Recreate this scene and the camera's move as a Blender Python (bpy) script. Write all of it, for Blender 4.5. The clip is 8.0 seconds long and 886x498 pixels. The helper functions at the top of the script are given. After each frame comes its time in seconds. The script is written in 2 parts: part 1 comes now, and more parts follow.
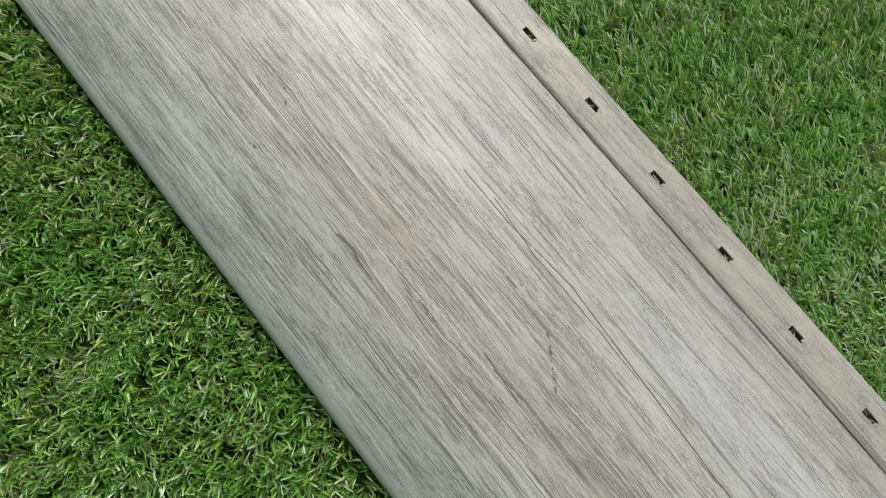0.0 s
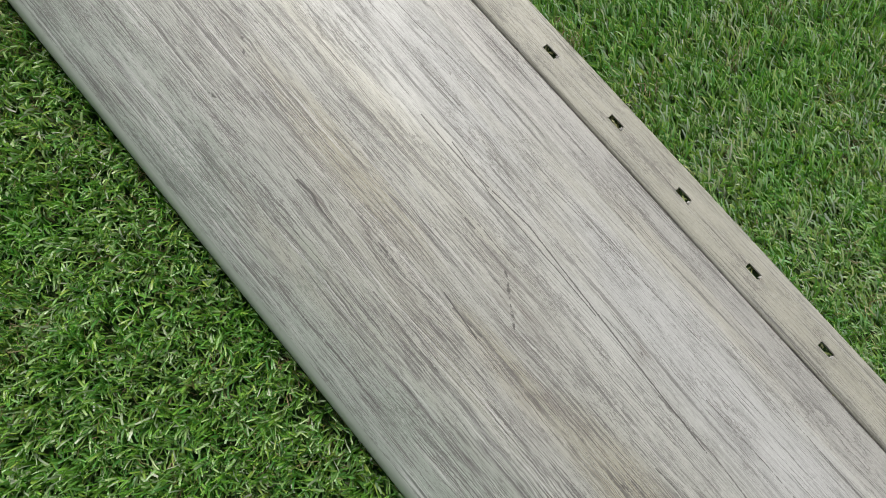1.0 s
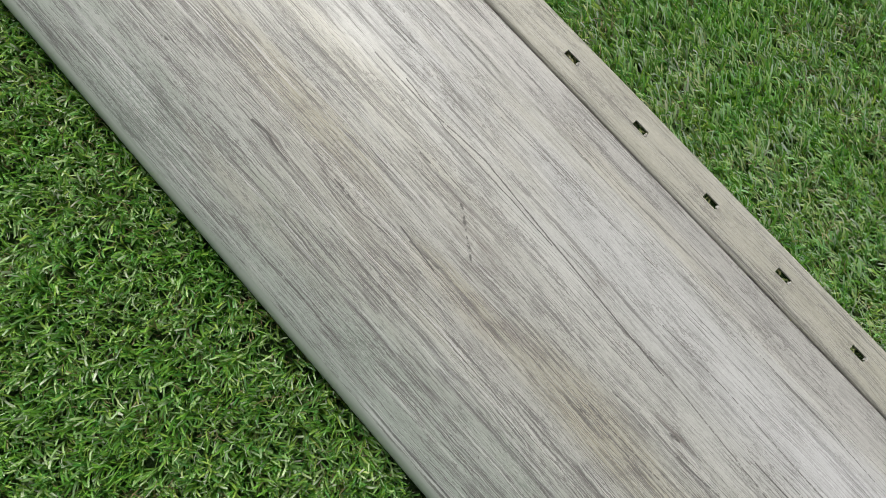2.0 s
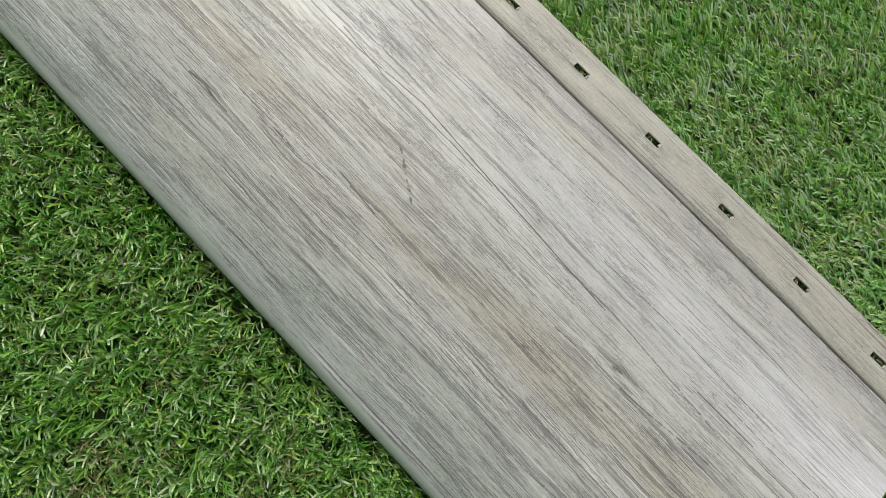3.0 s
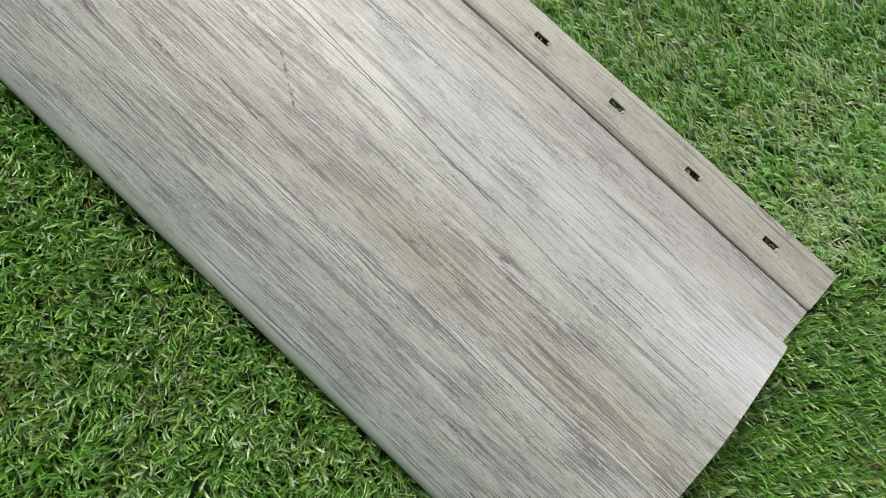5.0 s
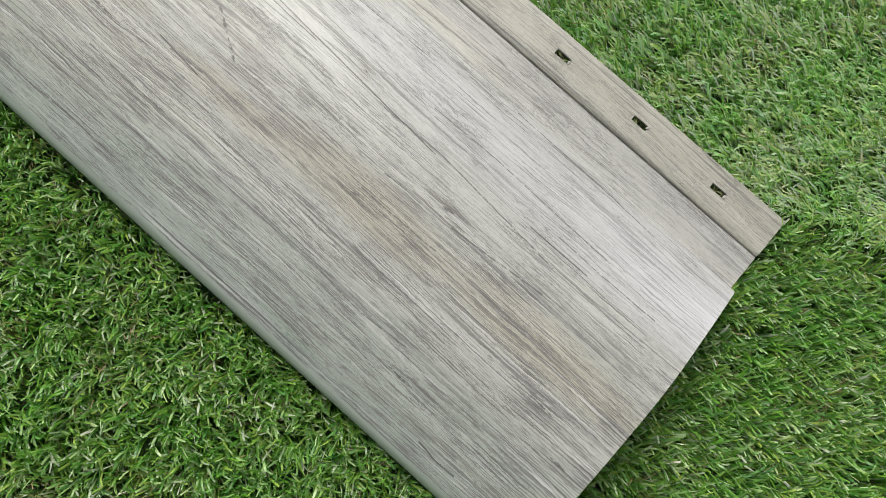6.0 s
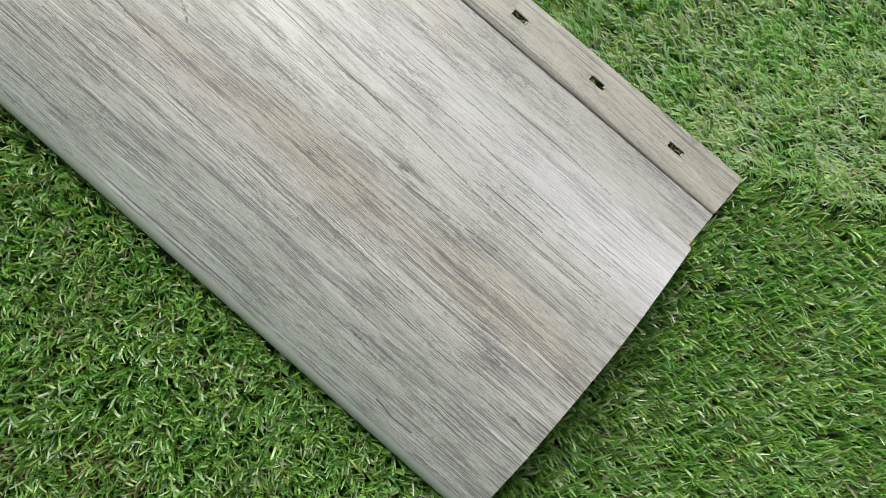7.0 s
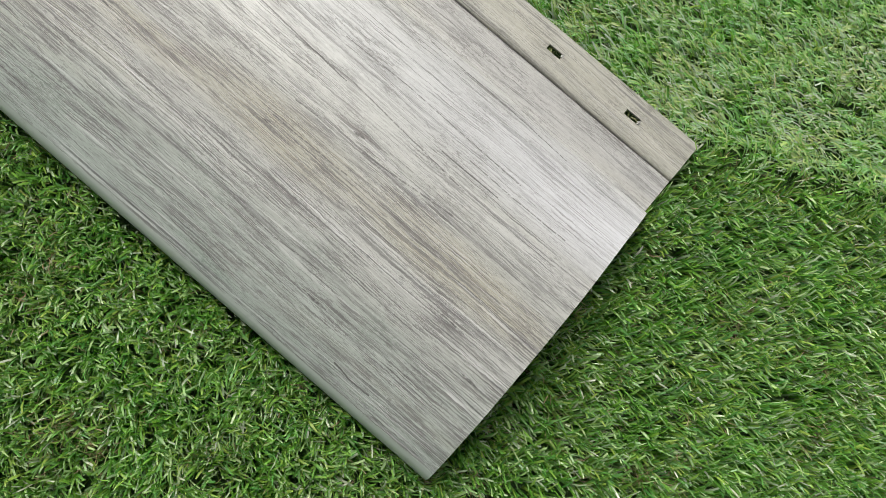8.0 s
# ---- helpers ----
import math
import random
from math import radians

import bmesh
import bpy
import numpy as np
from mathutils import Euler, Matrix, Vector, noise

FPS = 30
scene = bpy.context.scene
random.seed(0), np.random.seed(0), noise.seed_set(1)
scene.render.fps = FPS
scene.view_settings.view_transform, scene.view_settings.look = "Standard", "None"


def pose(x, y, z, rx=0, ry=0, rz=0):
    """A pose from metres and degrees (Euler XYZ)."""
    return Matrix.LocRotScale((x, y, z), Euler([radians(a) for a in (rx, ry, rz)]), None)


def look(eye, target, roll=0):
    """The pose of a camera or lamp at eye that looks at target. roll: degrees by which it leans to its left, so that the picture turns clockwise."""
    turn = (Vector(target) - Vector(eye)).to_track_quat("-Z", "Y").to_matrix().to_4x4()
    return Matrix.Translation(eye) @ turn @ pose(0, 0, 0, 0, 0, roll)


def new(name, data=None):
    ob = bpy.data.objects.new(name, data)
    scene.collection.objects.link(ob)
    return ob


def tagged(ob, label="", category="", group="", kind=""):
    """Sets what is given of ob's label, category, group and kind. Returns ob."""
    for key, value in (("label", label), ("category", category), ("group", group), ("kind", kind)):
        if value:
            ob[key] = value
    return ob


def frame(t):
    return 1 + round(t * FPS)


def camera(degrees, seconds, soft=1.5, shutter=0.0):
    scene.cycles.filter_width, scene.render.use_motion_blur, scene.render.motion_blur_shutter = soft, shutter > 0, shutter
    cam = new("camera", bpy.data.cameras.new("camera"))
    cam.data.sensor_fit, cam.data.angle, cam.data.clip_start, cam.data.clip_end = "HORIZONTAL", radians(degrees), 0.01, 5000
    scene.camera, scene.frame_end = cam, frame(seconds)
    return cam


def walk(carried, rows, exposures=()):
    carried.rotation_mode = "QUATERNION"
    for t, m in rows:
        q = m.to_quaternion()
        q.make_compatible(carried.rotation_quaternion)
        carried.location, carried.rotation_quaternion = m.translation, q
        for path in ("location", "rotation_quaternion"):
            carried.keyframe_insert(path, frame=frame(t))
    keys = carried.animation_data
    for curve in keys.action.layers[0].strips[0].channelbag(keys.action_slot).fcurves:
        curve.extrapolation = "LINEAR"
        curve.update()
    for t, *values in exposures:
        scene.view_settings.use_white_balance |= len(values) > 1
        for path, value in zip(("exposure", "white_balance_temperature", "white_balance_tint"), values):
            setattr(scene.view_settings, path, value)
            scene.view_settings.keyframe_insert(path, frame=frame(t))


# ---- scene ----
cam = camera(61.7, 8.0, soft=0.65)
# seconds, place in metres, turn in degrees
ROWS = [
    (0.0, -0.2567, -0.0157, 0.3448, 14.01, -4.08, 51.09),
    (0.5, -0.2436, -0.0157, 0.3443, 13.66, -4.11, 50.43),
    (1.0, -0.2289, -0.0167, 0.3457, 13.31, -4.05, 49.76),
    (1.5, -0.2147, -0.0171, 0.3450, 12.63, -3.96, 49.07),
    (3.0, -0.1685, -0.0128, 0.3448, 11.23, -3.76, 46.07),
    (3.5, -0.1517, -0.0093, 0.3440, 10.98, -3.82, 45.31),
    (4.0, -0.1377, -0.0082, 0.3436, 10.60, -3.81, 44.66),
    (4.5, -0.1240, -0.0074, 0.3433, 10.28, -3.83, 43.88),
    (6.0, -0.0838, -0.0014, 0.3422, 8.74, -4.10, 41.64),
    (6.5, -0.0719, -0.0010, 0.3417, 8.49, -4.14, 41.21),
    (7.0, -0.0596, -0.0015, 0.3422, 8.35, -4.26, 40.89),
    (7.5, -0.0478, -0.0010, 0.3438, 8.09, -4.34, 40.61),
    (8.0, -0.0369, -0.0000, 0.3459, 7.98, -4.38, 40.43),
]
walk(cam, [(t, pose(x, y, z, rx, ry, rz)) for t, x, y, z, rx, ry, rz in ROWS], exposures=[(0.0, -0.17), (3.5, -0.14), (8.0, -0.05)])

# ---- light: soft daylight from high up, on the nailing-hem side ----
SUN_DIR = Vector((-0.58, 0.44, 0.68)).normalized()
world = bpy.data.worlds.new("sky")
scene.world = world
world.use_nodes = True
wn, wl = world.node_tree.nodes, world.node_tree.links
sky = wn.new("ShaderNodeTexSky")
sky.sky_type = "NISHITA"
sky.sun_disc = False
sky.sun_elevation = math.asin(SUN_DIR.z)
sky.sun_rotation = math.atan2(SUN_DIR.x, SUN_DIR.y)
sky.dust_density = 4.0
sky.ozone_density = 1.0
cloud_veil = wn.new("ShaderNodeHueSaturation")
cloud_veil.inputs["Saturation"].default_value = 0.25
wl.new(sky.outputs["Color"], cloud_veil.inputs["Color"])
wl.new(cloud_veil.outputs["Color"], wn["Background"].inputs["Color"])
wn["Background"].inputs["Strength"].default_value = 0.14
sun = new("sun", bpy.data.lights.new("sun", "SUN"))
sun.data.energy = 2.15
sun.data.angle = radians(46)
sun.data.color = (1.0, 0.955, 0.87)
sun.matrix_world = look(SUN_DIR * 3, (0, 0, 0))


# ---- node helpers ----
class Nodes:
    """Short-hand for building one node material."""

    def __init__(self, name):
        self.mat = bpy.data.materials.new(name)
        self.mat.use_nodes = True
        self.tree = self.mat.node_tree
        self.bsdf = self.tree.nodes["Principled BSDF"]

    def node(self, kind, **settings):
        n = self.tree.nodes.new(kind)
        for key, value in settings.items():
            setattr(n, key, value)
        return n

    def put(self, value, socket):
        if isinstance(value, bpy.types.NodeSocket):
            self.tree.links.new(value, socket)
        else:
            socket.default_value = value

    def math(self, op, a, b=0.0, c=0.0, clamp=False):
        n = self.node("ShaderNodeMath", operation=op, use_clamp=clamp)
        for value, socket in zip((a, b, c), n.inputs):
            self.put(value, socket)
        return n.outputs[0]

    def mix(self, fac, a, b, blend="MIX"):
        n = self.node("ShaderNodeMix", data_type="RGBA", blend_type=blend)
        self.put(fac, n.inputs["Factor"])
        for value, socket in ((a, n.inputs[6]), (b, n.inputs[7])):
            self.put((*value, 1) if isinstance(value, tuple) else value, socket)
        return n.outputs[2]

    def vec(self, x, y, z=0.0):
        n = self.node("ShaderNodeCombineXYZ")
        for value, socket in zip((x, y, z), n.inputs):
            self.put(value, socket)
        return n.outputs[0]

    def noise(self, vector, scale=1.0, detail=2.0, rough=0.5):
        n = self.node("ShaderNodeTexNoise")
        self.put(vector, n.inputs["Vector"])
        for key, value in (("Scale", scale), ("Detail", detail), ("Roughness", rough)):
            n.inputs[key].default_value = value
        return n.outputs["Fac"]

    def ramp(self, value, low, high):
        """0 below low, 1 above high, smooth between."""
        n = self.node("ShaderNodeMapRange", interpolation_type="SMOOTHSTEP")
        self.put(value, n.inputs["Value"])
        n.inputs["From Min"].default_value, n.inputs["From Max"].default_value = low, high
        return n.outputs["Result"]

    def bump(self, height, strength, distance):
        n = self.node("ShaderNodeBump")
        n.inputs["Strength"].default_value, n.inputs["Distance"].default_value = strength, distance
        self.put(height, n.inputs["Height"])
        self.put(n.outputs["Normal"], self.bsdf.inputs["Normal"])


# ---- materials ----
# knots in the print: place along and across, reach along and across, how far the grain bends
KNOTS = [
    (-0.408, 0.042, 0.016, 0.008, 0.0022),
    (-0.285, 0.031, 0.022, 0.008, 0.0015),
    (-0.236, 0.058, 0.026, 0.010, 0.0020),
    (-0.178, 0.089, 0.008, 0.004, 0.0013),
    (-0.190, 0.040, 0.022, 0.014, 0.0025),
    (-0.109, 0.065, 0.010, 0.005, 0.0015),
    (-0.330, 0.020, 0.016, 0.004, 0.0011),
    (-0.105, -0.014, 0.018, 0.008, 0.0015),
]
# brownish stains in the print: place along and across, reach along and across
STAINS = [(-0.335, 0.042, 0.070, 0.012), (-0.140, 0.043, 0.055, 0.014), (-0.215, 0.036, 0.040, 0.008), (-0.040, 0.047, 0.060, 0.013)]
# dark embossed cracks: half width in millimetres, then places along and across
CRACKS = [
    (0.26, [(-0.3293, 0.0849), (-0.2946, 0.0851), (-0.2566, 0.0887), (-0.2193, 0.0862), (-0.1837, 0.0839), (-0.1647, 0.0828), (-0.1308, 0.0807)]),
    (0.20, [(-0.3097, 0.0877), (-0.2791, 0.0845), (-0.2347, 0.0848), (-0.2058, 0.0841)]),
    (0.42, [(-0.3400, 0.0201), (-0.3309, 0.0211), (-0.3245, 0.0200)]),
    (0.26, [(-0.3245, 0.0200), (-0.3141, 0.0196)]),
    (0.16, [(-0.4201, 0.1160), (-0.3753, 0.1162), (-0.3208, 0.1198)]),
    (0.20, [(-0.0770, 0.0847), (-0.0441, 0.0851)]),
    (0.28, [(-0.0512, -0.0178), (-0.0418, -0.0192), (-0.0305, -0.0190)]),
    (0.22, [(-0.2573, 0.0380), (-0.2329, 0.0358)]),
]
# fainter drawn-out grain lines: half width in millimetres, then places along and across
GRAIN_LINES = [
    (0.20, [(-0.2964, 0.0689), (-0.2673, 0.0704), (-0.2458, 0.0698)]),
    (0.30, [(-0.2493, 0.0366), (-0.2321, 0.0379)]),
    (0.20, [(-0.3017, 0.0289), (-0.2783, 0.0286), (-0.2582, 0.0310)]),
    (0.20, [(-0.2777, 0.0144), (-0.2538, 0.0133), (-0.2321, 0.0140)]),
    (0.22, [(-0.2906, -0.0162), (-0.2646, -0.0152), (-0.2372, -0.0158)]),
    (0.30, [(-0.2365, 0.1333), (-0.2208, 0.1333)]),
    (0.16, [(-0.2674, 0.1109), (-0.2309, 0.1133), (-0.1649, 0.1159)]),
    (0.22, [(-0.1618, 0.0813), (-0.1290, 0.0826), (-0.0822, 0.0789), (-0.0574, 0.0770)]),
    (0.18, [(-0.1458, 0.0978), (-0.1089, 0.0988), (-0.0398, 0.0971)]),
    (0.18, [(-0.1165, 0.1247), (-0.0599, 0.1240), (-0.0311, 0.1225)]),
    (0.26, [(-0.1027, 0.0602), (-0.0902, 0.0611), (-0.0539, 0.0648)]),
    (0.20, [(-0.0646, 0.0902), (-0.0377, 0.0899), (-0.0082, 0.0905)]),
    (0.24, [(-0.1442, 0.0471), (-0.1308, 0.0471), (-0.1016, 0.0477)]),
    (0.20, [(-0.1357, 0.0082), (-0.1077, 0.0064), (-0.0831, 0.0083)]),
    (0.20, [(-0.1542, -0.0168), (-0.1259, -0.0186), (-0.1153, -0.0192)]),
]
# short dark flecks: half width in millimetres, start and end
FLECKS = [
    (0.40, [(-0.2480, 0.0658), (-0.2440, 0.0640)]),
    (0.50, [(-0.2425, 0.0628), (-0.2360, 0.0585)]),
    (0.55, [(-0.2345, 0.0572), (-0.2241, 0.0508)]),
    (0.45, [(-0.2942, 0.0301), (-0.2799, 0.0299)]),
    (0.50, [(-0.4140, 0.0440), (-0.4090, 0.0425)]),
    (0.45, [(-0.4065, 0.0400), (-0.4036, 0.0383)]),
    (0.45, [(-0.4003, 0.0145), (-0.3950, 0.0158)]),
    (0.30, [(-0.2841, 0.0674), (-0.2652, 0.0678)]),
    (0.25, [(-0.1808, 0.0893), (-0.1779, 0.0877)]),
    (0.40, [(-0.1467, 0.0426), (-0.1403, 0.0438)]),
    (0.50, [(-0.1601, -0.0035), (-0.1589, -0.0033)]),
    (0.50, [(-0.1124, 0.0648), (-0.1062, 0.0656)]),
    (0.30, [(-0.0829, -0.0026), (-0.0694, -0.0030)]),
    (0.45, [(-0.0058, 0.0146), (0.0031, 0.0144)]),
    (0.30, [(-0.1413, 0.0586), (-0.1288, 0.0596)]),
    (0.25, [(-0.0295, 0.0288), (-0.0159, 0.0280)]),
]


def printed_wood(name, seed, low, mid, high, hem, marks, deep=1.0):
    """Grey wood print on embossed vinyl: grain along x, tone drifting across y."""
    m = Nodes(name)
    p = m.node("ShaderNodeNewGeometry").outputs["Position"]
    sep = m.node("ShaderNodeSeparateXYZ")
    m.put(p, sep.inputs[0])
    x, y = sep.outputs[0], sep.outputs[1]

    def stretched(along, across, shift, detail=2.0, rough=0.5, where=y):
        return m.noise(m.vec(m.math("MULTIPLY", x, along), m.math("MULTIPLY", where, across), seed + shift), 1, detail, rough)

    # slow wander of the grain, a fine tremble, and the bends round the knots
    v = m.math("MULTIPLY_ADD", m.math("SUBTRACT", stretched(4, 18, 0), 0.5), 0.009, y)
    v = m.math("MULTIPLY_ADD", m.math("SUBTRACT", stretched(38, 110, 4, 3, 0.6), 0.5), 0.0015, v)
    v = m.math("MULTIPLY_ADD", m.math("SUBTRACT", stretched(190, 420, 2, 3, 0.6), 0.5), 0.0010, v)
    spot = 0.0
    if marks:
        for kx, ky, rx, ry, bend in KNOTS:
            dx = m.math("DIVIDE", m.math("SUBTRACT", x, kx), rx)
            dy = m.math("DIVIDE", m.math("SUBTRACT", y, ky), ry)
            r2 = m.math("MULTIPLY_ADD", dx, dx, m.math("MULTIPLY", dy, dy))
            fall = m.math("POWER", 2.718, m.math("MULTIPLY", r2, -1.0))
            v = m.math("MULTIPLY_ADD", m.math("MULTIPLY", fall, -bend), dy, v)
            spot = m.math("ADD", spot, fall)
    hair = stretched(22, 1400, 3, 3, 0.62, v)
    long_hair = stretched(4, 640, 5, 1, 0.5, v)
    rings = stretched(3, 62, 9, 2, 0.5, v)
    band = stretched(3.5, 85, 11, 3, 0.6, v)
    broken = stretched(34, 260, 13, 3, 0.65, v)
    pores = stretched(75, 1150, 19, 2, 0.6, v)
    cloud = stretched(22, 75, 17, 5, 0.65)
    warm = stretched(5, 34, 23, 3)
    fleck = stretched(120, 1500, 37, 3, 0.65, v)
    white = stretched(5, 520, 83, 1, 0.5, v)
    mottle = stretched(520, 640, 29, 3, 0.65)
    straight = stretched(1.6, 150, 61, 2, 0.45, v)
    fade = stretched(9, 120, 67, 2, 0.5)
    feather = stretched(62, 330, 71, 4, 0.6, v)
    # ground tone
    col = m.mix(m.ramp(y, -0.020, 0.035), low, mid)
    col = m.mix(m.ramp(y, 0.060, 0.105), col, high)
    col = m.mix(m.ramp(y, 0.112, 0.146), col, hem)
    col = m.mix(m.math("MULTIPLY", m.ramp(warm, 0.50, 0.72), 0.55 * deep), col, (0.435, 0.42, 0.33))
    if marks:
        for sx, sy, rx, ry in STAINS:
            dx = m.math("DIVIDE", m.math("SUBTRACT", x, sx), rx)
            dy = m.math("DIVIDE", m.math("SUBTRACT", v, sy), ry)
            far = m.math("MULTIPLY_ADD", dx, dx, m.math("MULTIPLY_ADD", dy, dy, m.math("MULTIPLY", cloud, 0.8)))
            col = m.mix(m.math("MULTIPLY", m.ramp(far, 1.8, 0.3), m.math("MULTIPLY_ADD", m.ramp(hair, 0.42, 0.58), 0.40, 0.42)), col, (0.400, 0.370, 0.255))
    col = m.mix(m.math("MULTIPLY", m.ramp(band, 0.45, 0.64), 0.14 * deep), col, (0.66, 0.655, 0.63))
    col = m.mix(m.math("MULTIPLY", m.ramp(band, 0.46, 0.32), 0.13 * deep), col, (0.27, 0.265, 0.25))
    # darker and lighter streaks a few millimetres wide
    streak = stretched(9, 300, 97, 3, 0.6, v)
    col = m.mix(m.math("MULTIPLY", m.ramp(streak, 0.52, 0.66), 0.17 * deep), col, (0.22, 0.215, 0.20))
    col = m.mix(m.math("MULTIPLY", m.ramp(streak, 0.46, 0.34), 0.12 * deep), col, (0.70, 0.70, 0.685))
    # pale rubbed streaks
    pale = m.math("MULTIPLY", m.ramp(long_hair, 0.63, 0.665), m.ramp(y, 0.075, 0.020))
    col = m.mix(m.math("MULTIPLY", pale, 0.30 * deep), col, (0.70, 0.71, 0.67))
    calm = m.math("MULTIPLY_ADD", m.ramp(y, 0.050, 0.090), -0.52 * deep, deep)
    # dark grain: growth lines, hairlines, pores
    saw = m.math("ABSOLUTE", m.math("SUBTRACT", m.math("FRACT", m.math("MULTIPLY", rings, 44.0)), 0.5))
    ring = m.math("MULTIPLY", m.ramp(saw, 0.13, 0.03), m.ramp(broken, 0.43, 0.57))
    col = m.mix(m.math("MULTIPLY", m.math("MULTIPLY", ring, calm), 0.20), col, (0.13, 0.122, 0.11))
    hairs = m.math("MULTIPLY", m.ramp(hair, 0.545, 0.59), m.ramp(cloud, 0.36, 0.56))
    col = m.mix(m.math("MULTIPLY", m.math("MULTIPLY", hairs, calm), 0.80), col, (0.105, 0.10, 0.09))
    thin = m.math("MULTIPLY", m.ramp(m.math("ABSOLUTE", m.math("SUBTRACT", long_hair, 0.46)), 0.030, 0.013), m.ramp(stretched(20, 170, 89, 3, 0.6, v), 0.46, 0.57))
    col = m.mix(m.math("MULTIPLY", thin, 0.70 * deep), col, (0.09, 0.085, 0.075))
    # long straight lines, fading in and out, and feathered crazing between them
    line = m.math("MULTIPLY", m.ramp(m.math("ABSOLUTE", m.math("SUBTRACT", straight, 0.5)), 0.015, 0.005), m.ramp(fade, 0.40, 0.58))
    col = m.mix(m.math("MULTIPLY", line, 0.66 * deep), col, (0.10, 0.097, 0.09))
    comb = stretched(8, 880, 101, 1, 0.5, v)
    fine = m.math("MULTIPLY", m.ramp(m.math("ABSOLUTE", m.math("SUBTRACT", comb, 0.5)), 0.055, 0.024), m.ramp(stretched(30, 150, 103, 3, 0.65), 0.42, 0.57))
    col = m.mix(m.math("MULTIPLY", m.math("MULTIPLY", fine, calm), 0.70), col, (0.12, 0.115, 0.105))
    craze = m.math("MULTIPLY", m.ramp(m.math("ABSOLUTE", m.math("SUBTRACT", feather, 0.5)), 0.022, 0.009), m.ramp(cloud, 0.45, 0.60))
    col = m.mix(m.math("MULTIPLY", craze, 0.62 * deep), col, (0.15, 0.14, 0.125))
    pore = m.math("MULTIPLY", m.ramp(pores, 0.575, 0.64), m.ramp(cloud, 0.40, 0.60))
    col = m.mix(m.math("MULTIPLY", pore, 0.50 * deep), col, (0.14, 0.135, 0.125))
    col = m.mix(m.math("MULTIPLY", m.ramp(mottle, 0.52, 0.70), 0.16), col, (0.24, 0.235, 0.22))
    col = m.mix(m.math("MULTIPLY", m.ramp(mottle, 0.46, 0.32), 0.10), col, (0.80, 0.80, 0.78))
    col = m.mix(m.math("MULTIPLY", m.math("MULTIPLY", m.ramp(fleck, 0.575, 0.62), calm), 0.68), col, (0.17, 0.165, 0.15))
    col = m.mix(m.math("MULTIPLY", m.ramp(fleck, 0.42, 0.36), 0.16 * deep), col, (0.72, 0.725, 0.70))
    # fine pale hairlines between the dark ones
    col = m.mix(m.math("MULTIPLY", m.math("MULTIPLY", m.ramp(m.math("ABSOLUTE", m.math("SUBTRACT", white, 0.5)), 0.030, 0.010), m.ramp(fade, 0.44, 0.60)), m.math("MULTIPLY_ADD", m.ramp(y, 0.085, 0.035), 0.34, 0.12)), col, (0.76, 0.765, 0.74))
    # dense greenish weathering towards the nose edge
    worn = m.math("MULTIPLY", m.ramp(stretched(14, 40, 47, 3, 0.6), 0.50, 0.66), m.ramp(y, 0.045, 0.0))
    specks = m.math("MULTIPLY_ADD", m.ramp(stretched(330, 900, 53, 3, 0.7), 0.46, 0.60), 0.75, 0.15)
    col = m.mix(m.math("MULTIPLY", m.math("MULTIPLY", worn, specks), 0.56 * deep), col, (0.15, 0.195, 0.145))
    if marks:
        # the print is paler towards the corner of the cut end
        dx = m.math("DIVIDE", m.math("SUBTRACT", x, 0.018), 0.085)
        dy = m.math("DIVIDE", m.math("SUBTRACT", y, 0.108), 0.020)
        end_pale = m.math("POWER", 2.718, m.math("MULTIPLY", m.math("MULTIPLY_ADD", dx, dx, m.math("MULTIPLY", dy, dy)), -1.0))
        col = m.mix(m.math("MULTIPLY", end_pale, m.math("MULTIPLY_ADD", m.ramp(hair, 0.60, 0.45), 0.45, 0.25)), col, (0.70, 0.70, 0.72))
    grain = m.math("ADD", m.math("ADD", hairs, pore), m.math("ADD", thin, m.math("ADD", line, craze)))
    if marks:
        knotted = m.math("MULTIPLY", m.math("MINIMUM", spot, 1.0), m.ramp(broken, 0.44, 0.60))
        col = m.mix(m.math("MULTIPLY", knotted, 0.42), col, (0.19, 0.165, 0.14))
        # cracks and flecks, with ragged edges
        tremble = m.math("SUBTRACT", stretched(110, 260, 31, 4, 0.7), 0.5)
        ragged = m.vec(m.math("MULTIPLY_ADD", tremble, 0.0016, x), m.math("MULTIPLY_ADD", tremble, 0.0011, y))

        def strokes(lines, taper):
            """The smallest distance to the lines, in half widths."""
            best = 9.0
            for half, line in lines:
                for (ax, ay), (bx, by) in zip(line, line[1:]):
                    along = Vector((bx - ax, by - ay, 0))
                    here = ragged
                    if best != 9.0:
                        chain = m.node("ShaderNodeVectorMath", operation="MULTIPLY_ADD")
                        m.put(best, chain.inputs[0])
                        chain.inputs[1].default_value = (1e-9, 1e-9, 0)
                        m.put(ragged, chain.inputs[2])
                        here = chain.outputs[0]
                    rel = m.node("ShaderNodeVectorMath", operation="SUBTRACT")
                    m.put(here, rel.inputs[0])
                    rel.inputs[1].default_value = (ax, ay, 0)
                    dot = m.node("ShaderNodeVectorMath", operation="DOT_PRODUCT")
                    m.put(rel.outputs[0], dot.inputs[0])
                    dot.inputs[1].default_value = along / along.length_squared
                    s = m.math("ADD", dot.outputs["Value"], 0.0, clamp=True)
                    foot = m.node("ShaderNodeVectorMath", operation="SCALE")
                    foot.inputs[0].default_value = along
                    m.put(s, foot.inputs["Scale"])
                    gap = m.node("ShaderNodeVectorMath", operation="DISTANCE")
                    m.put(rel.outputs[0], gap.inputs[0])
                    m.put(foot.outputs[0], gap.inputs[1])
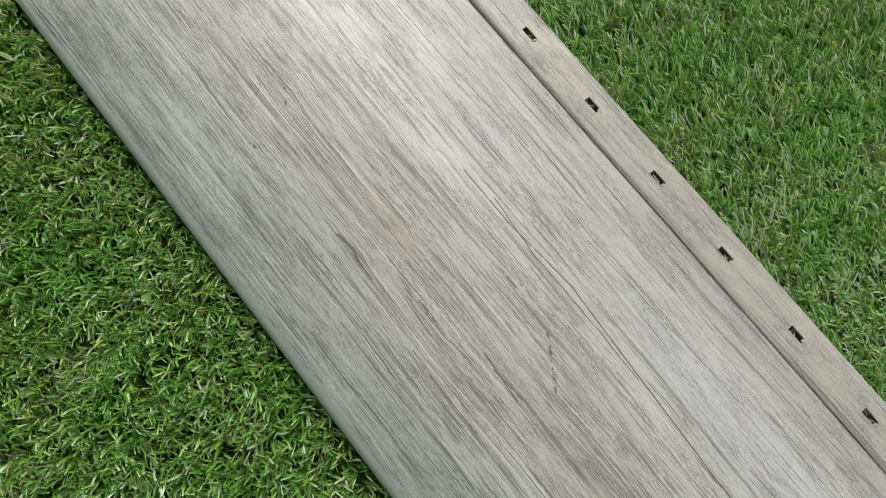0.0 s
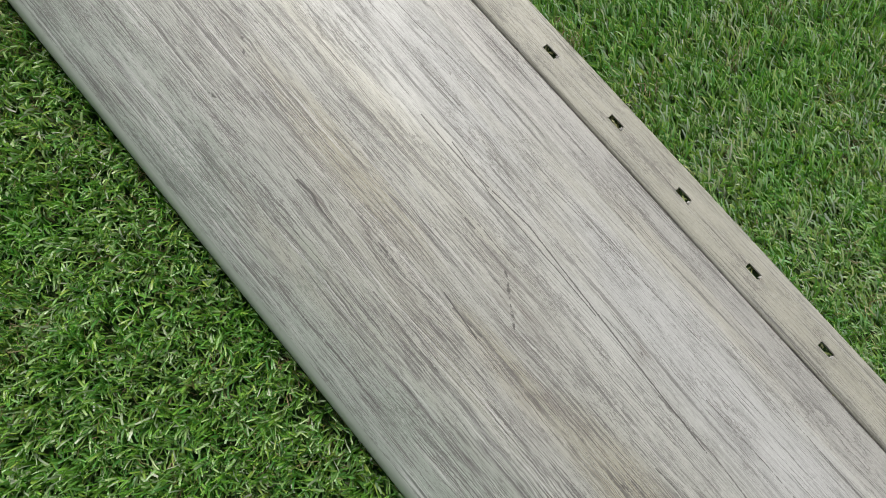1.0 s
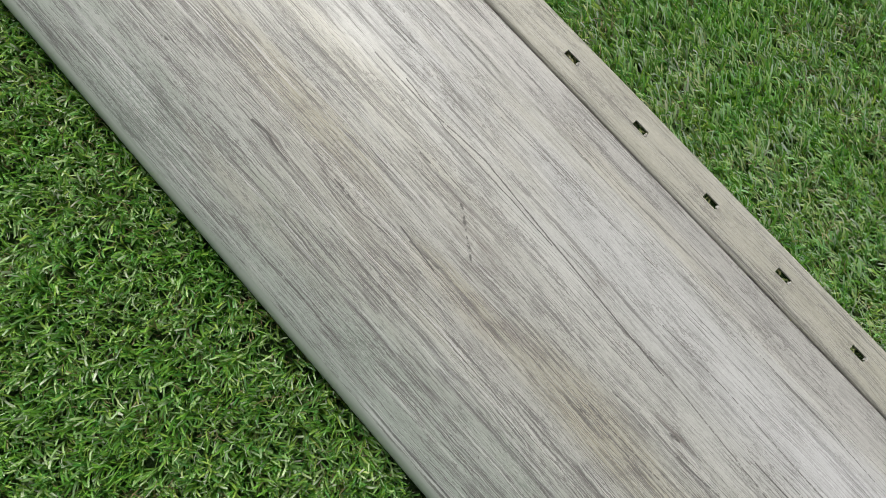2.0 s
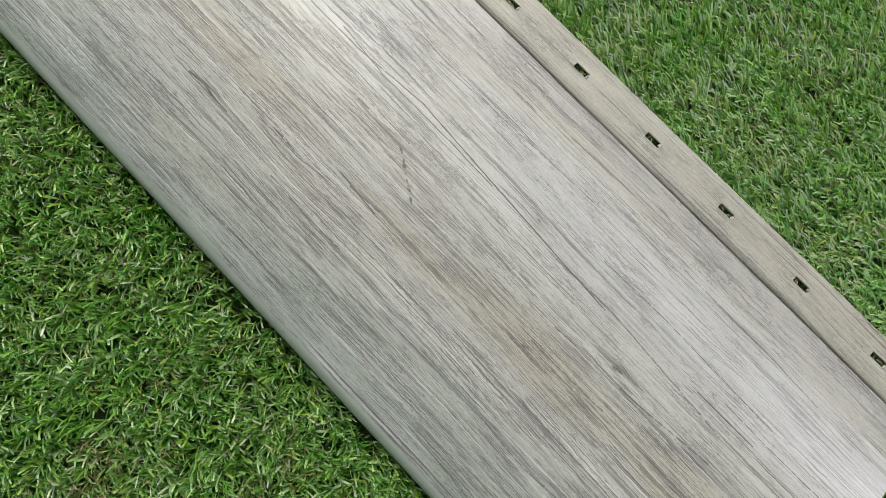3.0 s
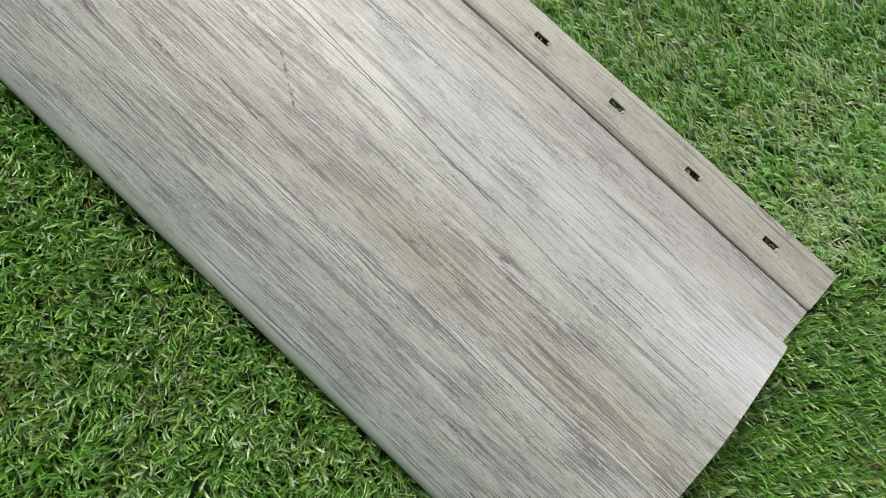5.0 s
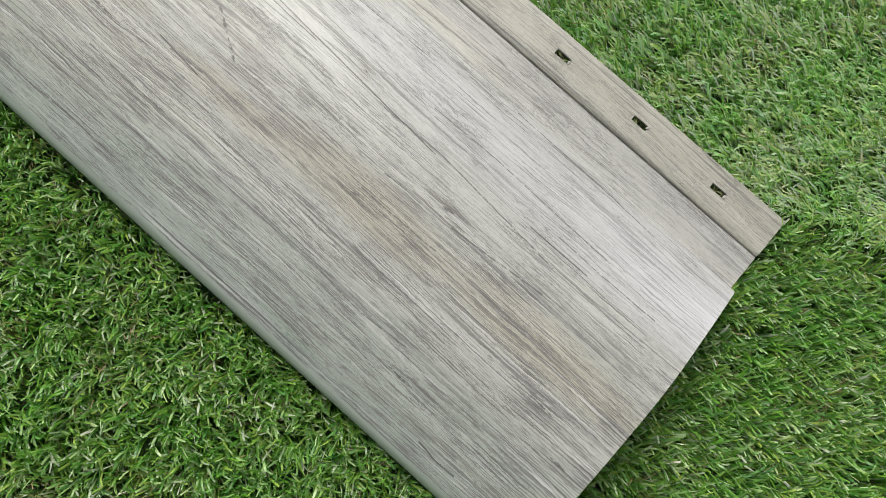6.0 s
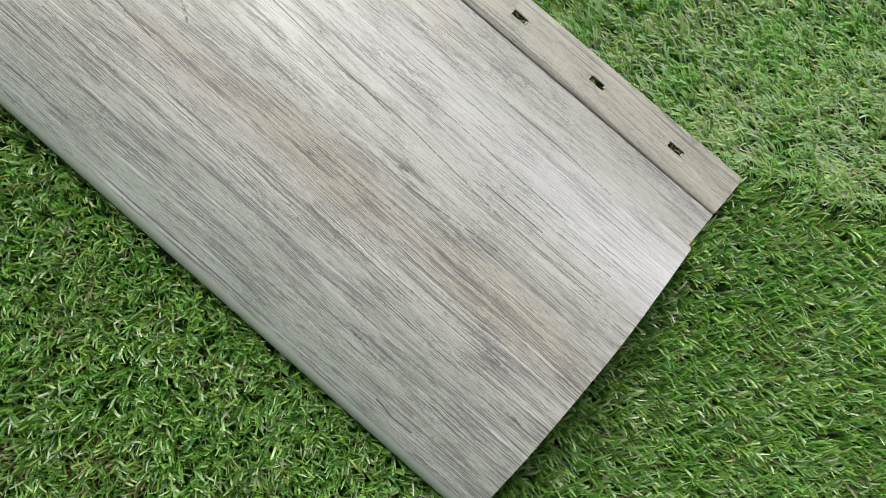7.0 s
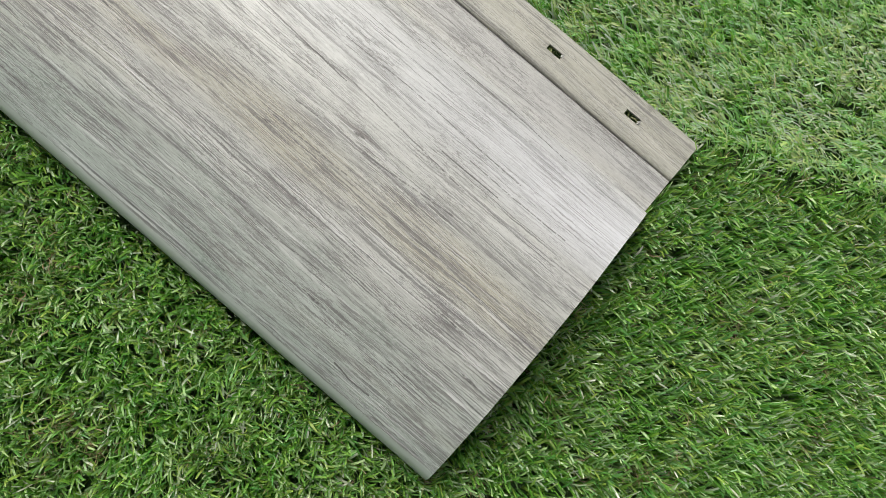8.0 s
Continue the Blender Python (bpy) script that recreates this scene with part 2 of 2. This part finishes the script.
                    reach = m.math("MULTIPLY", gap.outputs["Value"], 1000.0 / (1.25 * half))
                    if taper:
                        reach = m.math("DIVIDE", reach, m.math("MULTIPLY_ADD", m.math("PINGPONG", s, 0.5), 1.7, 0.25))
                    best = m.math("MINIMUM", best, reach)
            return best

        patchy = stretched(330, 420, 41, 3, 0.65)
        crack = m.math("MULTIPLY", m.ramp(strokes(CRACKS, False), 1.5, 0.6), m.ramp(patchy, 0.24, 0.38))
        drawn = m.math("MULTIPLY", m.ramp(strokes(GRAIN_LINES, False), 1.6, 0.5), m.ramp(patchy, 0.34, 0.50))
        col = m.mix(m.math("MULTIPLY", drawn, 0.82), col, (0.10, 0.095, 0.085))
        flecks = m.math("MULTIPLY", m.ramp(strokes(FLECKS, True), 2.0, 0.5), m.ramp(patchy, 0.38, 0.54))
        col = m.mix(m.math("MULTIPLY", m.math("MAXIMUM", crack, flecks), 0.90), col, (0.085, 0.08, 0.072))
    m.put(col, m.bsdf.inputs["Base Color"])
    m.put(m.math("MULTIPLY_ADD", cloud, 0.16, 0.26), m.bsdf.inputs["Roughness"])
    m.bsdf.inputs["Specular IOR Level"].default_value = 0.72
    m.bump(m.math("MULTIPLY", grain, -1.0), 0.4, 0.0002)
    return m.mat


def plain_vinyl():
    m = Nodes("bare cut vinyl")
    p = m.node("ShaderNodeNewGeometry").outputs["Position"]
    m.put(m.mix(m.noise(p, 900.0, 2), (0.55, 0.54, 0.50), (0.72, 0.71, 0.68)), m.bsdf.inputs["Base Color"])
    m.bsdf.inputs["Roughness"].default_value = 0.5
    return m.mat


def lip_vinyl():
    """The rounded lower edge, where the print runs out; its green paints reflected grass."""
    m = Nodes("smooth vinyl with painted grass green")
    p = m.node("ShaderNodeNewGeometry").outputs["Position"]
    grain = m.node("ShaderNodeMapping")
    grain.inputs["Scale"].default_value = (9.0, 420.0, 420.0)
    m.put(p, grain.inputs["Vector"])
    streak = m.noise(grain.outputs[0], 1.0, 3)
    col = m.mix(m.ramp(streak, 0.35, 0.65), (0.30, 0.35, 0.285), (0.37, 0.41, 0.35))
    col = m.mix(m.math("MULTIPLY", m.ramp(m.noise(p, 160.0, 4, 0.65), 0.56, 0.70), 0.35), col, (0.22, 0.25, 0.19))
    m.put(col, m.bsdf.inputs["Base Color"])
    m.bsdf.inputs["Roughness"].default_value = 0.32
    m.bsdf.inputs["Specular IOR Level"].default_value = 0.8
    return m.mat


def grass_blades(name, colours, rough, gloss=0.5):
    m = Nodes(name)
    rnd = m.node("ShaderNodeNewGeometry").outputs["Random Per Island"]
    ramp = m.node("ShaderNodeValToRGB")
    m.put(rnd, ramp.inputs[0])
    elements = ramp.color_ramp.elements
    while len(elements) < len(colours):
        elements.new(0.5)
    for i, (e, c) in enumerate(zip(elements, colours)):
        e.position, e.color = i / (len(colours) - 1), (*c, 1)
    p = m.node("ShaderNodeNewGeometry").outputs["Position"]
    patch = m.noise(p, 28.0, 2)
    col = m.mix(m.ramp(patch, 0.35, 0.7), ramp.outputs[0], (0.80, 0.97, 0.72), "MULTIPLY")
    m.put(col, m.bsdf.inputs["Base Color"])
    m.put(rough, m.bsdf.inputs["Roughness"])
    m.put(gloss, m.bsdf.inputs["Specular IOR Level"])
    # thin yarn lets some light through
    glow = m.node("ShaderNodeBsdfTranslucent")
    m.put(col, glow.inputs["Color"])
    both = m.node("ShaderNodeMixShader")
    both.inputs[0].default_value = 0.35
    m.put(m.bsdf.outputs[0], both.inputs[1])
    m.put(glow.outputs[0], both.inputs[2])
    m.put(both.outputs[0], m.tree.nodes["Material Output"].inputs["Surface"])
    return m.mat


def turf_backing():
    m = Nodes("turf backing")
    p = m.node("ShaderNodeNewGeometry").outputs["Position"]
    col = m.mix(m.ramp(m.noise(p, 900.0, 3), 0.35, 0.65), (0.060, 0.122, 0.034), (0.112, 0.195, 0.062))
    col = m.mix(m.ramp(m.noise(p, 90.0, 3), 0.55, 0.75), col, (0.11, 0.09, 0.045))
    m.put(col, m.bsdf.inputs["Base Color"])
    m.bsdf.inputs["Roughness"].default_value = 0.8
    m.bump(m.noise(p, 1200.0, 3), 1.0, 0.004)
    return m.mat


HEM_TONE = (0.420, 0.410, 0.335)
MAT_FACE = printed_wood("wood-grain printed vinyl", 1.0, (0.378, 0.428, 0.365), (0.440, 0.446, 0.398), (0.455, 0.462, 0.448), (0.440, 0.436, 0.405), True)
MAT_HEM = printed_wood("tan wood-grain printed vinyl", 5.0, HEM_TONE, HEM_TONE, HEM_TONE, HEM_TONE, False, 0.9)
MAT_LIP = lip_vinyl()
MAT_CUT = plain_vinyl()
MAT_BLADE = grass_blades("green turf yarn", [(0.076, 0.218, 0.032), (0.178, 0.386, 0.054), (0.124, 0.342, 0.087), (0.333, 0.562, 0.111), (0.154, 0.357, 0.043), (0.448, 0.583, 0.125), (0.202, 0.453, 0.125), (0.650, 0.794, 0.399), (0.140, 0.329, 0.053), (0.800, 0.794, 0.678)], 0.26, 0.80)
# sky sheen on the hem-side blades is put into their colour
MAT_SHEEN = grass_blades("turf yarn with painted sheen", [(0.314, 0.671, 0.235), (0.858, 0.880, 0.524), (0.542, 0.880, 0.443), (0.880, 0.880, 0.880), (0.429, 0.740, 0.221), (0.880, 0.880, 0.443), (0.880, 0.880, 0.880)], 0.25, 0.90)
MAT_THATCH = grass_blades("brown curled thatch yarn", [(0.30, 0.27, 0.12), (0.46, 0.32, 0.20), (0.26, 0.33, 0.11), (0.42, 0.26, 0.17)], 0.45)
MAT_STRAW = grass_blades("straw-coloured bent yarn", [(0.38, 0.40, 0.15), (0.50, 0.48, 0.26), (0.33, 0.42, 0.14)], 0.35)
MAT_BACKING = turf_backing()


def part(name, bm, material, parent, label=""):
    """One bmesh as one mesh object under a thing or a part."""
    me = bpy.data.meshes.new(name)
    bm.to_mesh(me)
    bm.free()
    me.materials.append(material)
    ob = new(name, me)
    ob.parent = parent
    return tagged(ob, label) if label else ob


# ---- the ground: artificial turf ----
BACK_Z = -0.012
bm = bmesh.new()
bmesh.ops.create_grid(bm, x_segments=8, y_segments=8, size=30.0)
bmesh.ops.translate(bm, verts=bm.verts, vec=(0, 0, BACK_Z))
ground = part("ground", bm, MAT_BACKING, None)
tagged(ground, "dark green woven backing of an artificial lawn", "ground", kind="structure")

# the panel's footprint on the lawn
X_END, Y_LOW, Y_HIGH = 0.0140, -0.0315, 0.1768
X_START = -1.30


def blades(name, count_per_m2, area, length, width, lean, nap, curl, material, seed, inside=False, clumps=0, seam=False):
    """A field of bent yarn blades in one mesh, three cuts each."""
    rng = np.random.default_rng(seed)
    x0, x1, y0, y1 = area
    n = int(count_per_m2 * (x1 - x0) * (y1 - y0))
    per = 5
    tufts = n // per
    at_x, at_y = rng.uniform(x0, x1, tufts), rng.uniform(y0, y1, tufts)
    if clumps:
        pick = rng.integers(0, clumps, tufts)
        at_x = rng.uniform(x0, x1, clumps)[pick] + rng.normal(0, 0.0028, tufts)
        at_y = rng.uniform(y0, y1, clumps)[pick] + rng.normal(0, 0.0028, tufts)
    bx = np.repeat(at_x, per) + rng.normal(0, 0.0011, tufts * per)
    by = np.repeat(at_y, per) + rng.normal(0, 0.0011, tufts * per)
    tuft_dir = np.repeat(rng.uniform(-math.pi, math.pi, tufts), per)
    under = (bx > X_START + 0.001) & (bx < X_END - 0.001) & (by > Y_LOW + 0.001) & (by < Y_HIGH - 0.001)
    keep = under if inside else ~under
    # flattened blades thicken beside the hem towards the cut end, pale with painted sheen
    sheen_share = np.clip((bx + 0.26) / 0.32, 0, 1)
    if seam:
        keep &= rng.random(len(by)) < 0.22 + 0.78 * sheen_share
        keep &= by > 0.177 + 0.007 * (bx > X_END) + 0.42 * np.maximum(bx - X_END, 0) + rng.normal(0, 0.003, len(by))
    elif area == LAWN:
        strip = by > 0.177 + 0.42 * np.maximum(bx - X_END, 0) + rng.normal(0, 0.003, len(by))
        keep &= ~strip | (rng.random(len(by)) < 0.75 - 0.63 * sheen_share)
    if area == FRINGE:
        keep &= ~((bx > LAWN[0]) & (bx < LAWN[1]) & (by > LAWN[2]) & (by < LAWN[3]))
    bx, by, tuft_dir = bx[keep], by[keep], tuft_dir[keep]
    n = len(bx)
    heading = tuft_dir + rng.normal(0, 0.6, n)
    # the nap runs one way past the panel's cut end and another way on both long sides
    strewn = np.clip((bx + 0.26) / 0.32, 0, 1)
    past = 1 / (1 + np.exp(-(0.176 + 0.42 * (bx - X_END) - by) / 0.006)) / (1 + np.exp(-(bx - X_END + 0.03) / 0.01))
    hem_side = (1 - past) / (1 + np.exp(-(by - 0.12) / 0.01))
    loose = lean * (1 - 0.1 * hem_side)
    dx = np.cos(heading) * loose + nap[0] + (0.60 - nap[0]) * past + (-0.72 - 0.10 * strewn - nap[0]) * hem_side
    dy = np.sin(heading) * loose + nap[1] + (0.28 - nap[1]) * past + (-0.14 - 0.40 * strewn - nap[1]) * hem_side
    heading = np.arctan2(dy, dx)
    tilt = np.clip(np.hypot(dx, dy) * rng.uniform(0.6, 1.35, n), 0.1, 1.25)
    ln = length * rng.uniform(0.66, 1.2, n)
    w = width * rng.uniform(0.55, 1.35, n) / 2
    side = heading + math.pi / 2 + rng.normal(0, 0.3 if seam else 0.8, n)
    steps = 4
    pts = []
    px, py, pz = bx.copy(), by.copy(), np.full(n, BACK_Z)
    turn = rng.normal(0, curl, n)
    for k in range(steps):
        taper = (0.85, 1.0, 1.0, 0.8)[k]
        sx, sy = np.cos(side) * w * taper, np.sin(side) * w * taper
        sz = np.sin(side - heading - math.pi / 2) * w * taper * 0.5
        pts.append(np.stack([px - sx, py - sy, pz - sz, px + sx, py + sy, pz + sz], -1))
        th = np.clip(tilt * ((0.70, 1.05, 1.35, 1.35) if seam else (0.40, 0.95, 1.65, 1.65))[k], 0, 1.5)
        hd = heading + turn * k
        seg = ln * (0.46, 0.32, 0.22, 0.0)[k]
        px = px + np.sin(th) * np.cos(hd) * seg
        py = py + np.sin(th) * np.sin(hd) * seg
        pz = pz + np.cos(th) * seg
    v = np.stack(pts, 1).reshape(n, steps * 2, 3)
    if inside:
        v[..., 2] = np.minimum(v[..., 2], -0.0003 - 0.004 * rng.random((n, 1)))
    else:
        # yarn that would pass through the panel is pressed back against its edge
        x, y = v[..., 0], v[..., 1]
        hit = (x > X_START) & (x < X_END) & (y > Y_LOW) & (y < Y_HIGH)
        gaps = np.stack([X_END - x, y - Y_LOW, Y_HIGH - y], -1)
        near = gaps.argmin(-1)
        v[..., 0] = np.where(hit & (near == 0), X_END + 0.0003, x)
        v[..., 1] = np.where(hit & (near == 1), Y_LOW - 0.0003, np.where(hit & (near == 2), Y_HIGH + 0.0003, y))
    v = v.reshape(-1, 3)
    quad = np.array([[0, 1, 3, 2], [2, 3, 5, 4], [4, 5, 7, 6]])
    f = (np.arange(n)[:, None, None] * steps * 2 + quad[None]).reshape(-1, 4)
    me = bpy.data.meshes.new(name)
    me.vertices.add(len(v))
    me.vertices.foreach_set("co", v.astype(np.float32).ravel())
    me.loops.add(f.size)
    me.loops.foreach_set("vertex_index", f.astype(np.int32).ravel())
    me.polygons.add(len(f))
    me.polygons.foreach_set("loop_start", np.arange(0, f.size, 4, dtype=np.int32))
    me.update(calc_edges=True)
    me.materials.append(material)
    return new(name, me)


# the lawn goes on around with coarser tufts
FRINGE = (-1.7, 1.0, -1.0, 1.2)
LAWN = (-0.62, 0.26, -0.22, 0.40)
grass = blades("turf_grass", 640000, LAWN, 0.0142, 0.00086, 0.60, (0.46, -0.10), 0.14, MAT_BLADE, 11)
tagged(grass, "short green artificial grass blades, glossy and tangled", "grass", kind="stuff")
hem_grass = blades("flattened_grass", 560000, (LAWN[0], LAWN[1], Y_HIGH - 0.004, LAWN[3]), 0.0150, 0.00074, 0.42, (0.6, -0.15), 0.14, MAT_SHEEN, 17, seam=True)
tagged(hem_grass, "flattened artificial grass of a second turf strip beside the panel's nailing hem, its sheen painted pale", "grass", kind="stuff")
thatch = blades("turf_thatch", 55000, LAWN, 0.0130, 0.00045, 0.8, (0.1, 0.0), 0.9, MAT_THATCH, 12)
tagged(thatch, "brown and olive curled thatch fibres between the grass blades", "thatch", kind="stuff")
tangles = blades("thatch_tangles", 9000, LAWN, 0.0165, 0.00042, 0.75, (0.1, 0.0), 1.0, MAT_THATCH, 14, clumps=150)
tagged(tangles, "small reddish-brown curly tangles of thatch in the grass", "thatch", kind="stuff")
bent = blades("bent_grass", 42000, (-0.575, -0.505, -0.075, -0.036), 0.0270, 0.0008, 0.25, (1.00, 0.50), 0.15, MAT_STRAW, 15)
tagged(bent, "long straw-coloured grass strands bent over beside the panel", "grass", kind="stuff")
fringe = blades("lawn_fringe", 16000, FRINGE, 0.0185, 0.0030, 0.6, (0.25, -0.2), 0.3, MAT_BLADE, 16)
tagged(fringe, "artificial lawn continuing around the panel", "grass", kind="stuff")
pressed = blades("pressed_grass", 130000, (-0.60, X_END, 0.150, Y_HIGH), 0.014, 0.0008, 0.7, (0.2, 0.1), 0.5, MAT_STRAW, 13, inside=True)
tagged(pressed, "flattened grass blades pressed under the panel", "grass", kind="stuff")

# ---- the siding panel ----
THICK = 0.0012


def smooth_line(points, cuts):
    """A Catmull-Rom line through the points."""
    pts = [Vector(q) for q in points]
    pts = [2 * pts[0] - pts[1], *pts, 2 * pts[-1] - pts[-2]]
    out = []
    for a, b, c, d in zip(pts, pts[1:], pts[2:], pts[3:]):
        for k in range(cuts):
            t = k / cuts
            out.append(0.5 * (2 * b + (c - a) * t + (2 * a - 5 * b + 4 * c - d) * t * t + (3 * b - a - 3 * c + d) * t ** 3))
    return out + [pts[-2]]


def extruded(profile, x0, x1, segments):
    """A sheet of the vinyl's thickness along x, under the (y, z) profile."""
    bm = bmesh.new()
    q = [Vector(p) for p in profile]
    normals = []
    for i in range(len(q)):
        d = (q[min(i + 1, len(q) - 1)] - q[max(i - 1, 0)]).normalized()
        normals.append(Vector((d.y, -d.x)))
    rings = []
    for k in range(segments + 1):
        x = x0 + (x1 - x0) * k / segments
        top = [bm.verts.new((x, p.x, p.y)) for p in q]
        low = [bm.verts.new((x, p.x + n.x * THICK, p.y + n.y * THICK)) for p, n in zip(q, normals)]
        rings.append(top + low[::-1])
    m = len(rings[0])
    for a, b in zip(rings, rings[1:]):
        for i in range(m):
            j = (i + 1) % m
            bm.faces.new((a[i], b[i], b[j], a[j]))
    half = m // 2
    for ring, flip in ((rings[0], False), (rings[-1], True)):
        for i in range(half - 1):
            f = (ring[i], ring[i + 1], ring[m - 2 - i], ring[m - 1 - i])
            bm.faces.new(f[::-1] if flip else f)
    bmesh.ops.recalc_face_normals(bm, faces=bm.faces)
    for f in bm.faces:
        f.smooth = True
    for e in bm.edges:
        if len(e.link_faces) == 2 and e.calc_face_angle(0) > 0.7:
            e.smooth = False
    return bm


panel = new("siding_panel")
tagged(panel, "grey weathered wood-grain vinyl siding panel lying on artificial grass", "siding panel")

FACE = [(-0.0268, 0.0071), (-0.020, 0.0104), (-0.010, 0.0135), (0.000, 0.0163), (0.012, 0.0187), (0.028, 0.0206), (0.046, 0.0219),
        (0.064, 0.0224), (0.078, 0.0213), (0.091, 0.0188), (0.105, 0.0157), (0.117, 0.0128), (0.1240, 0.0109), (0.1284, 0.0095)]
LIP = [(-0.0240, -0.0098), (-0.0290, -0.0098), (-0.0312, -0.0075), (-0.0314, -0.0030), (-0.0312, 0.0008), (-0.0304, 0.0036), (-0.0289, 0.0057), (-0.0268, 0.0071)]
STEP = [(0.1284, 0.0095), (0.1300, 0.0074), (0.1312, 0.0032), (0.1325, 0.0005), (0.1350, 0.0000), (0.1420, 0.0000), (0.1490, 0.0000), (0.1520, -0.0001), (0.1527, -0.0004), (0.1529, -0.0013), (0.1534, -0.0014)]
HEM_ROLL = [(0.1534, -0.0014), (0.15355, -0.0004), (0.1538, 0.0003), (0.1549, 0.0009), (0.1575, 0.0013), (0.1605, 0.0013)]
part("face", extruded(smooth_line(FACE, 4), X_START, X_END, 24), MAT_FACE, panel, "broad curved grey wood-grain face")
part("drip_edge", extruded(smooth_line(LIP, 4), X_START, X_END, 24), MAT_LIP, panel, "smooth rounded lower edge, reflected grass green in its colour")
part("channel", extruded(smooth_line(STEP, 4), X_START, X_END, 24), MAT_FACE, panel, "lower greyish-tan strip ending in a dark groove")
part("hem_roll", extruded(smooth_line(HEM_ROLL, 3), X_START, X_END, 24), MAT_HEM, panel, "pale rolled ridge beside the groove")

# the nailing hem, with punched slots all along
SLOT_X0, SLOT_PITCH, SLOT_LONG, SLOT_Y0, SLOT_Y1 = -0.0203, 0.05, 0.0087, 0.1640, 0.1671
HEM_Y = [0.1605, SLOT_Y0, SLOT_Y1, 0.1760, 0.1766]
HEM_Z = [0.0013, 0.0012, 0.0012, 0.0010, 0.0007]
cuts = [X_END]
holes = set()
centre = SLOT_X0
while centre - SLOT_LONG > X_START:
    cuts += [centre + SLOT_LONG / 2, centre - SLOT_LONG / 2]
    holes.add(len(cuts) - 2)
    centre -= SLOT_PITCH
cuts.append(X_START)
bm = bmesh.new()
grid = {}
for i, x in enumerate(cuts):
    for j, (y, z) in enumerate(zip(HEM_Y, HEM_Z)):
        for side in (0, 1):
            grid[i, j, side] = bm.verts.new((x, y, z - THICK * side))
solid = {(i, j) for i in range(len(cuts) - 1) for j in range(len(HEM_Y) - 1) if not (i in holes and j == 1)}
for i, j in solid:
    for side in (0, 1):
        bm.faces.new([grid[i + a, j + b, side] for a, b in ((0, 0), (1, 0), (1, 1), (0, 1))])
    for di, dj, a, b in ((-1, 0, (0, 0), (0, 1)), (1, 0, (1, 0), (1, 1)), (0, -1, (0, 0), (1, 0)), (0, 1, (0, 1), (1, 1))):
        if (i + di, j + dj) not in solid:
            p, q = (i + a[0], j + a[1]), (i + b[0], j + b[1])
            bm.faces.new((grid[*p, 0], grid[*q, 0], grid[*q, 1], grid[*p, 1]))
bmesh.ops.recalc_face_normals(bm, faces=bm.faces)
hem = part("nailing_hem", bm, MAT_HEM, panel, "flat tan-grey hem punched with nail slots")

# a pale burr that the punch left at the end of each slot
burr_mesh = None
rng = random.Random(8)
for i in sorted(holes):
    x = cuts[i]
    if burr_mesh is None:
        bm = bmesh.new()
        ring = []
        for u, h in ((-0.0008, -0.0008), (-0.0004, 0.0003), (0.0003, 0.0004), (0.0008, 0.0000)):
            ring.append([bm.verts.new((u, w * 0.0009, h)) for w in (-1, 0.2, 1)])
        for a, b in zip(ring, ring[1:]):
            for k in range(2):
                bm.faces.new((a[k], a[k + 1], b[k + 1], b[k]))
        bmesh.ops.solidify(bm, geom=bm.faces[:], thickness=0.0003)
        burr = part("burr", bm, MAT_CUT, hem, "pale ragged punch burr")
        burr_mesh = burr.data
    else:
        burr = new("burr", burr_mesh)
        burr.parent = hem
    burr.location = (x, (SLOT_Y0 + SLOT_Y1) / 2 + rng.uniform(-0.0008, 0.0008), 0.0012)

# bits of straw that show in the slots
rng = random.Random(21)
bm = bmesh.new()
for i in sorted(holes)[:12]:
    for k in range(2):
        mx = (cuts[i] + cuts[i + 1]) / 2 + rng.uniform(-0.35, 0.35) * SLOT_LONG
        my = (SLOT_Y0 + SLOT_Y1) / 2 + rng.uniform(-0.3, 0.3) * (SLOT_Y1 - SLOT_Y0)
        turn = rng.uniform(-1.2, 1.2) + (math.pi / 2 if k == 0 else 0)
        half, wide = rng.uniform(0.0013, 0.0024), rng.uniform(0.00025, 0.00045)
        ux, uy = math.cos(turn), math.sin(turn)
        row = []
        for a, lift in ((-1, -0.0009), (0, 0.0), (1, -0.0007)):
            row.append([bm.verts.new((mx + ux * a * half - uy * b * wide, my + uy * a * half + ux * b * wide, -0.0001 + lift + 0.0001 * b)) for b in (-1, 1)])
        for p, q in zip(row, row[1:]):
            bm.faces.new((p[0], p[1], q[1], q[0]))
straw = part("straw_bits", bm, MAT_STRAW, None)
tagged(straw, "pale straw bits of grass showing in the nail slots", "grass", kind="stuff")
